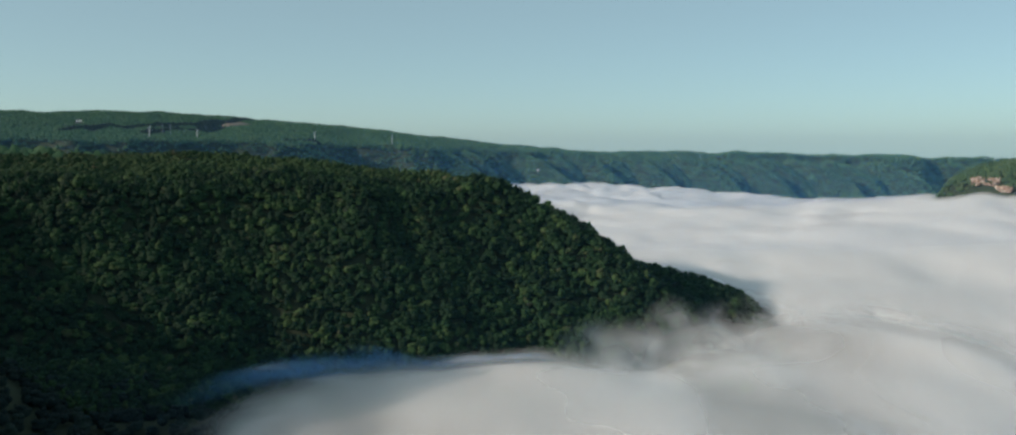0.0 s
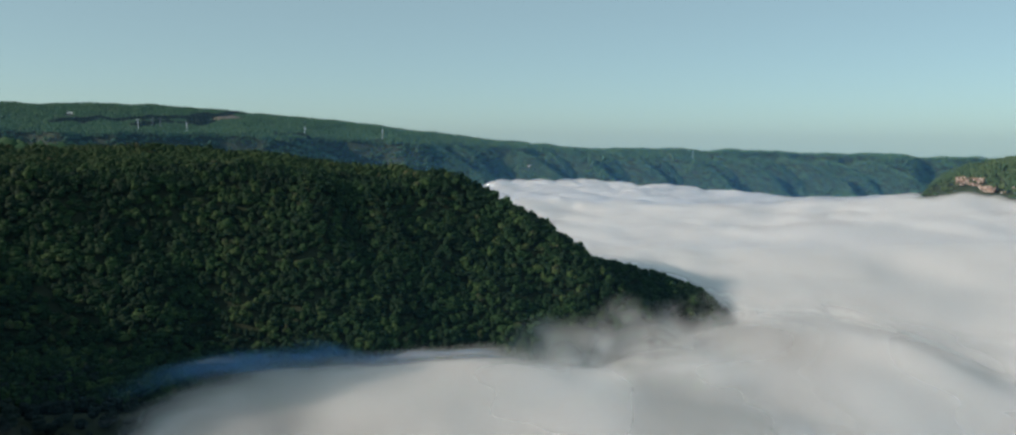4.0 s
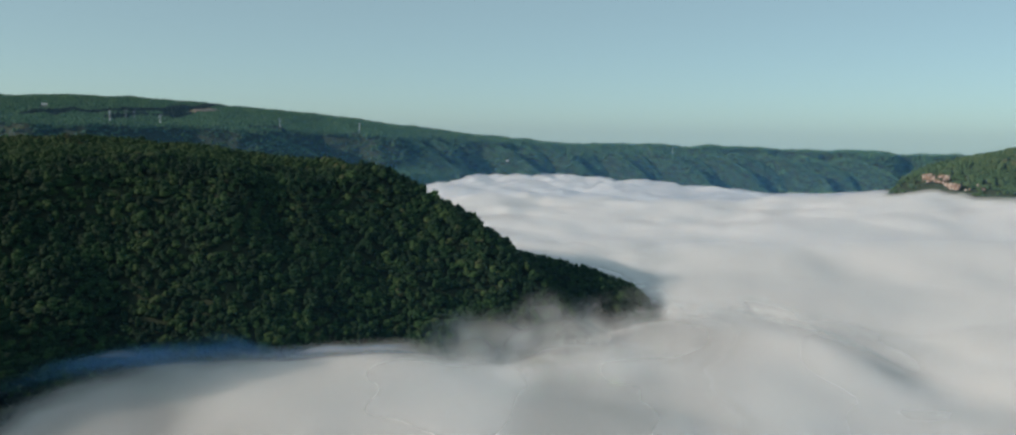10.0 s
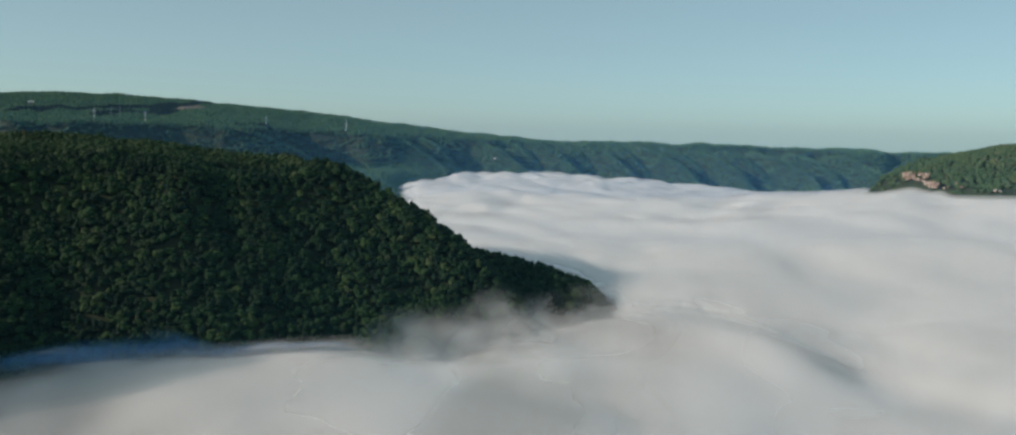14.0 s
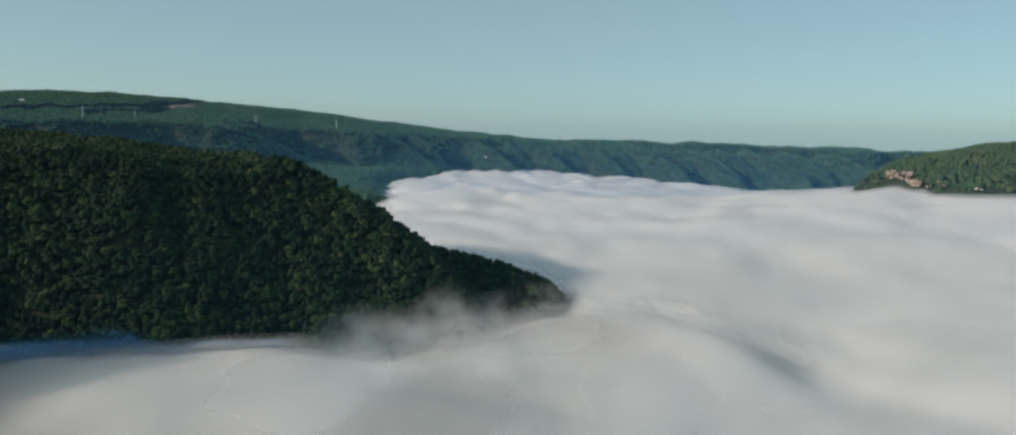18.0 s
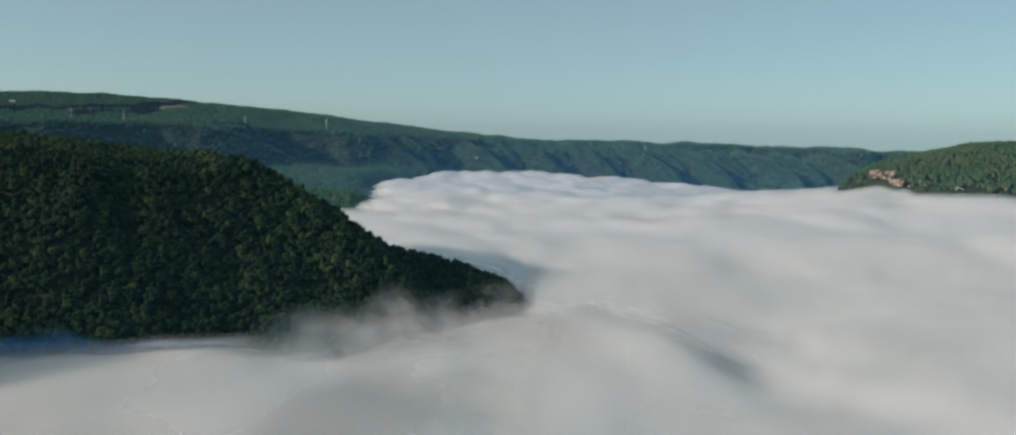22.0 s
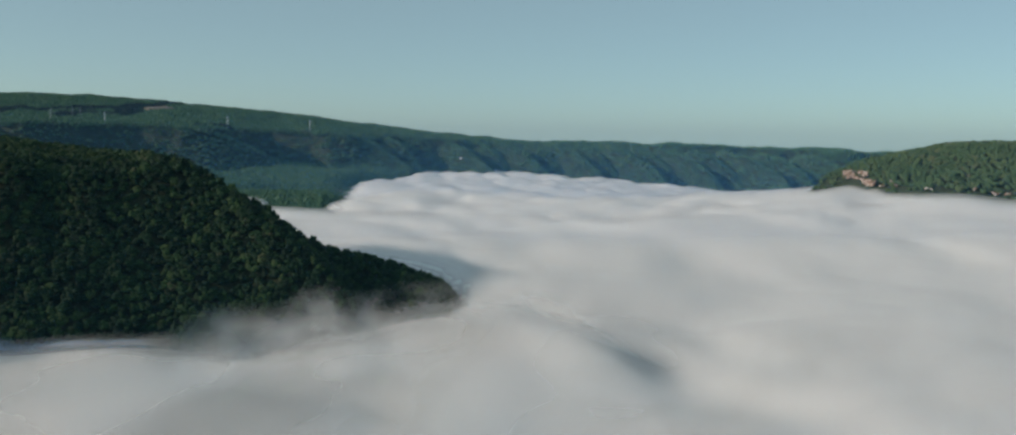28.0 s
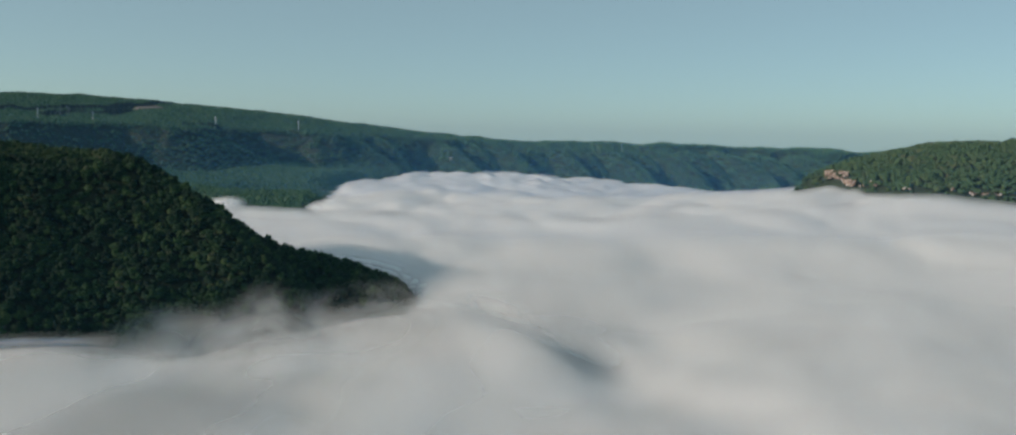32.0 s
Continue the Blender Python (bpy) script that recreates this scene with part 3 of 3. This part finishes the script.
def woods(name, label, X, Y, crowns, width, mat, seed, flat=1.0, lift=0.0):
    """All trees of a stand, joined."""
    r = np.random.RandomState(seed)
    Z = canopy(X, Y) - TREE + lift
    pick, turn = r.randint(len(crowns), size=len(X)), r.uniform(0, 6.283, len(X))
    w = width * r.uniform(0.64, 1.0, len(X)) * r.uniform(0.95, 1.65, len(X))
    h = TREE * r.uniform(0.66, 1.0, len(X)) * r.uniform(1.0, 1.34, len(X)) * flat / 1.2
    clump = smooth_noise(X, Y, 2.6 * width, seed + 200)
    w, h = w * (1 + 0.22 * clump), h * (1 + 0.24 * clump)
    tint = np.clip(0.7 * r.uniform(0, 1, len(X)) + 0.15 + 0.22 * smooth_noise(X, Y, 4 * width, seed + 210), 0, 1)
    vs, fs, ts, n = [], [], [], 0
    for k, (cv, cf) in enumerate(crowns):
        s = np.nonzero(pick == k)[0]
        c, d = np.cos(turn[s])[:, None], np.sin(turn[s])[:, None]
        x = (cv[None, :, 0] * c - cv[None, :, 1] * d) * w[s, None] + X[s, None]
        y = (cv[None, :, 0] * d + cv[None, :, 1] * c) * w[s, None] + Y[s, None]
        z = cv[None, :, 2] * h[s, None] + Z[s, None]
        vs.append(np.stack([x, y, z], -1).reshape(-1, 3))
        fs.append((cf[None] + (np.arange(len(s)) * len(cv))[:, None, None] + n).reshape(-1, 3))
        ts.append(np.repeat(tint[s], len(cv)))
        n += len(s) * len(cv)
    me = mesh_from(name, np.concatenate(vs), np.concatenate(fs), mat, True, np.concatenate(ts))
    return tagged(new(name, me), label, "forest", kind="stuff")


def above_fog(x, y, margin):
    return canopy(x, y) > fog_level(x, y) - margin


PINES = ([(-1660, 3360, 0), (-1523, 3611, 0), (-1385, 3738, 0)], 58), ([(-1291, 3752, 0), (-1287, 3935, 0), (-1240, 4090, 0)], 62), ([(-1412, 3441, 0), (-1320, 3600, 0), (-1231, 3735, 0)], 36), ([(-860, 3440, 0), (-760, 3500, 0)], 18)
CLIFF_BANDS = [
    ([(1228, 2338, -105), (1246, 2290, -103)], [(0, 0.1, 0.9)], 2.6),
    ([(1231, 2332, -112), (1243, 2299, -111)], [(0, 0.0, 1.0), (-4, 0.0, 0.8), (-8, 0.1, 0.7)], 3.4),
    ([(1252, 2292, -106), (1262, 2252, -103)], [(0, 0.0, 1.0), (-4, 0.2, 0.9), (-8, 0.4, 0.9)], 3.0),
    ([(1240, 2292, -117), (1245, 2235, -121), (1249, 2178, -127)], [(0, 0.0, 0.38), (0, 0.45, 1.0), (-4, 0.5, 1.0), (4, 0.7, 1.0), (-8, 0.6, 0.9)], 3.2),
]


def cleared(x, y):
    bare = (crest_line(x, y, [(-1213, 3842, 0), (-1187, 3957, 0)])[0] < 30) | (crest_line(x, y, [(-1768, 3652, 0), (-1733, 3570, 0)])[0] < 15)
    for line, rows, size in CLIFF_BANDS:
        bare |= crest_line(x + 5, y + 8, line)[0] < 9
    return bare


def in_pines(x, y):
    out = np.zeros(np.shape(x), bool)
    for line, wide in PINES:
        out |= crest_line(x, y, line)[0] < wide * (1 + 0.6 * smooth_noise(x, y, 70, 44))
    return out


def on_headland(x, y):
    e, s = 0.95 * x + 0.31 * y, -0.31 * x + 0.95 * y
    return (s > 780) & (s < 1330) & (y < 1500) & above_fog(x, y, 22) & (x > -1000)


X, Y = scatter(-950, 620, 700, 1500, 7.0, 3, on_headland)
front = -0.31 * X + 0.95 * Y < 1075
toe = np.nonzero((-0.31 * X + 0.95 * Y < 925) & (X > -230) & (X < 200) & above_fog(X, Y, 4))[0]
toe = toe[np.argsort(-0.31 * X[toe] + 0.95 * Y[toe])][:270]
front[toe] = False
near_trees = list(zip(X[toe], Y[toe]))
inner = ~front
inner[toe] = False
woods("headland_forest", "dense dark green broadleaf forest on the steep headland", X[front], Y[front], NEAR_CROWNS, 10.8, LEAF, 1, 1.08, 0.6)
woods("plateau_forest", "dense broadleaf forest on the flat top of the headland", X[inner], Y[inner], MID_CROWNS, 13.5, OLIVE_LIT_LEAF, 2, 0.7, 3.0)

# forest coloured extra dark to deepen the ridge's shade on it
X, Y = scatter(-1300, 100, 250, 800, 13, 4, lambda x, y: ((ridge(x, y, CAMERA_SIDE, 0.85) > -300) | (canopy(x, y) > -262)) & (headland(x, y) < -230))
woods("shaded_forest", "forest below the near ridge, its shade deepened by dark leaf colour", X, Y, HILL_CROWNS, 12, PINE_AND_SHADE, 3)

X, Y = scatter(1100, 2700, 1550, 2900, 11.0, 6, lambda x, y: (cliff_hill(x, y) > -190) & (cliff_hill(x, y) + 3 > canopy(x, y) - 8) & (x < 0.62 * y + 460) & ~cleared(x, y))
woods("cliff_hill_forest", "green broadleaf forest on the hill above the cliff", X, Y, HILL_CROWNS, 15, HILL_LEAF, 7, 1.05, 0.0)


def on_far_ridge(x, y):
    return above_fog(x, y, 30) & (np.abs(x - 150) < 0.64 * y + 120) & (x < 2450) & (cliff_hill(x, y) < -230) & (y < np.maximum(4330, far_rim(x) + 120)) & ~cleared(x, y)


X, Y = scatter(-2900, 2450, 2080, 4420, 11.5, 8, on_far_ridge)
dark = in_pines(X, Y)
woods("far_ridge_forest", "distant forest on the long plateau ridge, leaf colour tinted for haze", X[~dark], Y[~dark], FAR_SMALL, 15, HAZED_LEAF, 9, 0.9, 1.5)
woods("far_pine_stand", "dark evergreen stands along the power line on the plateau", X[dark], Y[dark], FAR_SMALL, 14, PINE_AND_SHADE, 10, 1.2, 1.0)

X, Y = scatter(-1700, 700, 250, 2000, 17, 14, lambda x, y: (canopy(x, y) > -260) & ~on_headland(x, y) & ~((x > -1300) & (y < 800) & (headland(x, y) < -230)))
woods("rear_forest", "green forest on the far slope of the headland", X, Y, FAR_SMALL, 22, HAZED_LEAF, 15)

# ---- clearing on the plateau ----
def soil_material():
    m, t, p, l = material("bare_soil")
    r = ramp_node(t, [(0.3, (0.11, 0.08, 0.066)), (0.5, (0.18, 0.135, 0.115)), (0.66, (0.06, 0.09, 0.04))])
    l.new(noise_node(t, 0.06, 5, 0.6).outputs["Fac"], r.inputs["Fac"])
    l.new(r.outputs["Color"], p.inputs["Base Color"])
    p.inputs["Roughness"].default_value = 0.95
    return m


v, q = sheet(np.arange(-1275, -1120, 6.0), np.arange(3780, 4020, 6.0), lambda x, y: canopy(x, y) - 2.5 + 1.2 * smooth_noise(x, y, 20, 91))
out = crest_line(v[:, 0], v[:, 1], [(-1213, 3842, 0), (-1187, 3957, 0)])[0] + 9 * smooth_noise(v[:, 0], v[:, 1], 30, 92)
v[:, 2] -= 0.9 * np.maximum(out - 24, 0)
keep = out[q].min(1) < 42
tagged(new("bare_clearing", mesh_from("bare_clearing", v, q[keep], soil_material(), True)), "bare pinkish brown soil of a clearing among the trees", "ground", kind="stuff")

# ---- single trees at the foot of the headland ----
TRUNK = trunk_shape()
patterns = []
for k, (cv, cf) in enumerate(NEAR_CROWNS):
    tree = tagged(new("tree"), "dark green broadleaf tree with a dense rounded crown", "tree", "trees at the foot of the headland")
    part("trunk", TRUNK, tree, "grey forked trunk")
    part("crown", mesh_from("crown", cv, cf, LEAF, False, np.full(len(cv), 0.5)), tree)
    patterns.append(tree)
pick = random.Random(4)
for k, (x, y) in enumerate(near_trees):
    m = Matrix.LocRotScale((x, y, float(canopy(np.array([x]), np.array([y]))[0]) - TREE + 0.6), Euler((0, 0, pick.uniform(0, 6.28))), None)
    if k < len(patterns):
        tree = patterns[k]
        tree.matrix_basis = m
    else:
        tree = copy_thing(patterns[pick.randrange(len(patterns))], m)
    w = 10.8 * pick.uniform(0.75, 1.3)
    tree.scale = (w, w, 1.08 * TREE * pick.uniform(0.8, 1.2) / 1.2)


# ---- rock ----
def stone_shapes(count):
    out = []
    r = np.random.RandomState(9)
    for k in range(count):
        bm = bmesh.new()
        bmesh.ops.create_icosphere(bm, subdivisions=2, radius=1.0)
        v = np.array([w.co[:] for w in bm.verts])
        f = np.array([[w.index for w in g.verts] for g in bm.faces])
        bm.free()
        v = np.sign(v) * np.abs(v) ** 0.55 * 0.6
        v = v * (1 + 0.10 * r.uniform(-1, 1, (len(v), 1))) + 0.05 * r.uniform(-1, 1, v.shape)
        v[:, 0] += 0.12 * np.floor(v[:, 2] * 3) * r.uniform(-0.6, 0.6)
        out.append(mesh_from("rock", v, f, ROCK))
    return out


STONES = stone_shapes(6)
stone = random.Random(12)


def rock_face(name, label, bands, group=""):
    """Bands of blocks, each along a line of (x, y, z), in rows of (lift, from, to) along it."""
    face = tagged(new(name), label, "rock", group)
    base = Vector(bands[0][0][0])
    face.location = base
    for line, rows, size in bands:
        lengths = [math.dist(a, b) for a, b in zip(line[:-1], line[1:])]
        for lift, start, end in rows:
            along = start * sum(lengths)
            while along < end * sum(lengths):
                left, k = along, 0
                while k < len(lengths) - 1 and left > lengths[k]:
                    left, k = left - lengths[k], k + 1
                at = Vector(line[k]).lerp(Vector(line[k + 1]), left / lengths[k])
                w, h = size * stone.uniform(0.6, 1.3), size * stone.uniform(0.9, 1.8)
                ob = part("rock", STONES[stone.randrange(6)], face)
                ob.matrix_basis = Matrix.LocRotScale(at - base + Vector((stone.uniform(-4, 2), 0, lift + stone.uniform(-2.5, 2))),
                                                     Euler((stone.uniform(-0.12, 0.12), stone.uniform(-0.12, 0.12), stone.uniform(-0.5, 0.5))), (w, w, h))
                along += w * stone.uniform(0.7, 1.25)
    return face


rock_face("sandstone_cliff", "weathered orange sandstone cliff above the fog on the wooded hill", CLIFF_BANDS)
for x, y, z, size, reach in ((1258, 2158, -130, 4, 9), (1273, 2119, -128, 3.5, 6), (1270, 2140, -119, 3.5, 8), (1294, 2056, -127, 3, 5), (1298, 2013, -127, 3.5, 10), (1371, 1952, -122, 4, 7), (1402, 1924, -130, 4, 9), (1419, 1912, -131, 5, 8), (1439, 1894, -130, 4, 7)):
    rock_face("rock_outcrop", "small pale sandstone outcrop among the trees", [([(x, y, z), (x + reach, y - reach * 0.6, z)], [(0, 0, 1)], 0.7 * size)], "outcrops on the wooded hill")
for x, y, z in ((128, 3866, -140), (150, 3880, -134)):
    rock_face("rock_outcrop", "small pale rock scar on the far scarp", [([(x, y, z), (x + 16, y + 4, z)], [(0, 0, 1)], 6)], "rock scars on the far scarp")

# ---- transmission towers ----
def bar(bm, a, b, w):
    a, b = Vector(a), Vector(b)
    g = bmesh.ops.create_cube(bm, size=1.0)
    turn = (b - a).to_track_quat("Z", "Y")
    bmesh.ops.transform(bm, verts=g["verts"], matrix=Matrix.LocRotScale((a + b) / 2, turn, (w, w, (b - a).length)))


def steel_mesh(name, bars, steel):
    bm = bmesh.new()
    for a, b, w in bars:
        bar(bm, a, b, w)
    me = bpy.data.meshes.new(name)
    bm.to_mesh(me)
    bm.free()
    me.materials.append(steel)
    return me


def tower(steel, label):
    H, foot, waist = 46.0, 2.2, 0.7
    thing = tagged(new("transmission_tower"), label, "power tower", "towers on the plateau")
    for sx in (-1, 1):
        for sy in (-1, 1):
            part("leg", steel_mesh("leg", [((sx * foot, sy * foot, 0), (sx * waist, sy * waist, 32), 0.42), ((sx * waist, sy * waist, 32), (sx * 0.4, sy * 0.4, H), 0.42)], steel), thing)
    for sx, sy in ((1, 0), (-1, 0), (0, 1), (0, -1)):
        bars = []
        for k in range(7):
            z0, z1 = k * 5.0, k * 5.0 + 5
            r0, r1 = foot + (waist - foot) * min(z0 / 32, 1), foot + (waist - foot) * min(z1 / 32, 1)
            side = lambda r, s: (sx * r + (s * r if sx == 0 else 0), sy * r + (s * r if sy == 0 else 0))
            for s in (-1, 1):
                bars.append(((*side(r0, s), z0), (*side(r1, -s), z1), 0.11))
        part("lattice", steel_mesh("lattice", bars, steel), thing)
    for z, reach in ((31, 5.0), (36.5, 6.0), (42, 4.6)):
        arm = part("cross_arm", steel_mesh("cross_arm", [((-reach, 0, z), (reach, 0, z), 0.3), ((-reach, 0, z), (0, 0, z + 2.4), 0.25), ((reach, 0, z), (0, 0, z + 2.4), 0.25)], steel), thing)
        for s in (-1, 1):
            part("insulator", steel_mesh("insulator", [((s * reach, 0, z - 3.2), (s * reach, 0, z), 0.25)], steel), arm)
    return thing


PALE, DULL = "pale galvanised steel lattice transmission tower above the trees", "dull grey steel lattice transmission tower by dark evergreens"
for steel, label, places in ((STEEL, PALE, ((-1182, 3361, 0.5), (-1288, 3175, 0.5), (-770, 3520, 0.9), (-484, 3687, 0.9))), (DULL_STEEL, DULL, ((-1337, 3421, 0.5), (-1314, 3441, 0.5)))):
    first = tower(steel, label)
    for k, (x, y, turn) in enumerate(places):
        z = float(canopy(np.array([float(x)]), np.array([float(y)]))[0]) - TREE
        m = Matrix.LocRotScale((x, y, z), Euler((0, 0, turn)), None)
        if k:
            copy_thing(first, m)
        else:
            first.matrix_basis = m

mast = tagged(new("radio_mast"), "slender white steel radio mast above the trees of the far ridge", "mast")
mast.location = (900, 4125, float(canopy(np.array([900.0]), np.array([4125.0]))[0]) - TREE)
part("pole", steel_mesh("pole", [((0, 0, 0), (0, 0, 20), 1.1), ((0, 0, 20), (0, 0, 33), 0.7)], STEEL), mast)
for k, z in enumerate((22, 26, 30)):
    part("antenna", steel_mesh("antenna", [((0.9 * math.cos(2 * k), 0.9 * math.sin(2 * k), z), (0.9 * math.cos(2 * k), 0.9 * math.sin(2 * k), z + 2.4), 0.5), ((0, 0, z + 1), (0.9 * math.cos(2 * k), 0.9 * math.sin(2 * k), z + 1), 0.2)], STEEL), mast)


# ---- pale building in a gap of the plateau woods ----
def plaster_material():
    m, t, p, l = material("pale_plaster")
    r = ramp_node(t, [(0.3, (0.62, 0.62, 0.60)), (0.7, (0.80, 0.80, 0.78))])
    l.new(noise_node(t, 0.4, 5).outputs["Fac"], r.inputs["Fac"])
    l.new(r.outputs["Color"], p.inputs["Base Color"])
    p.inputs["Roughness"].default_value = 0.8
    return m


def gable_mesh(length, depth, eaves, top, over, mat):
    """A pitched roof with overhanging eaves, closed underneath."""
    x, y = length / 2 + over, depth / 2 + over
    verts = [(-x, -y, eaves), (x, -y, eaves), (x, y, eaves), (-x, y, eaves), (-x, 0, top), (x, 0, top)]
    tris = [(0, 1, 5), (0, 5, 4), (2, 3, 4), (2, 4, 5), (1, 2, 5), (3, 0, 4), (0, 3, 2), (0, 2, 1)]
    return mesh_from("roof", verts, tris, mat)


PLASTER = plaster_material()
building = tagged(new("farm_building"), "long low white building in a gap of the plateau forest", "building")
building.matrix_basis = Matrix.LocRotScale((-1770, 3655, float(canopy(np.array([-1770.0]), np.array([3655.0]))[0]) - TREE), Euler((0, 0, 0.4)), None)
part("wall", steel_mesh("wall", [((-13, -2.6, 2.6), (13, -2.6, 2.6), 5.2), ((-13, 2.6, 2.6), (13, 2.6, 2.6), 5.2)], PLASTER), building)
part("roof", gable_mesh(26, 10.4, 5.2, 7.6, 0.8, PLASTER), building, "pale sheet metal roof")
for x in (-9, -3, 3, 9):
    part("window", steel_mesh("window", [((x - 0.9, -5.0, 2.8), (x + 0.9, -5.0, 2.8), 0.5)], DULL_STEEL), building, "dark window")
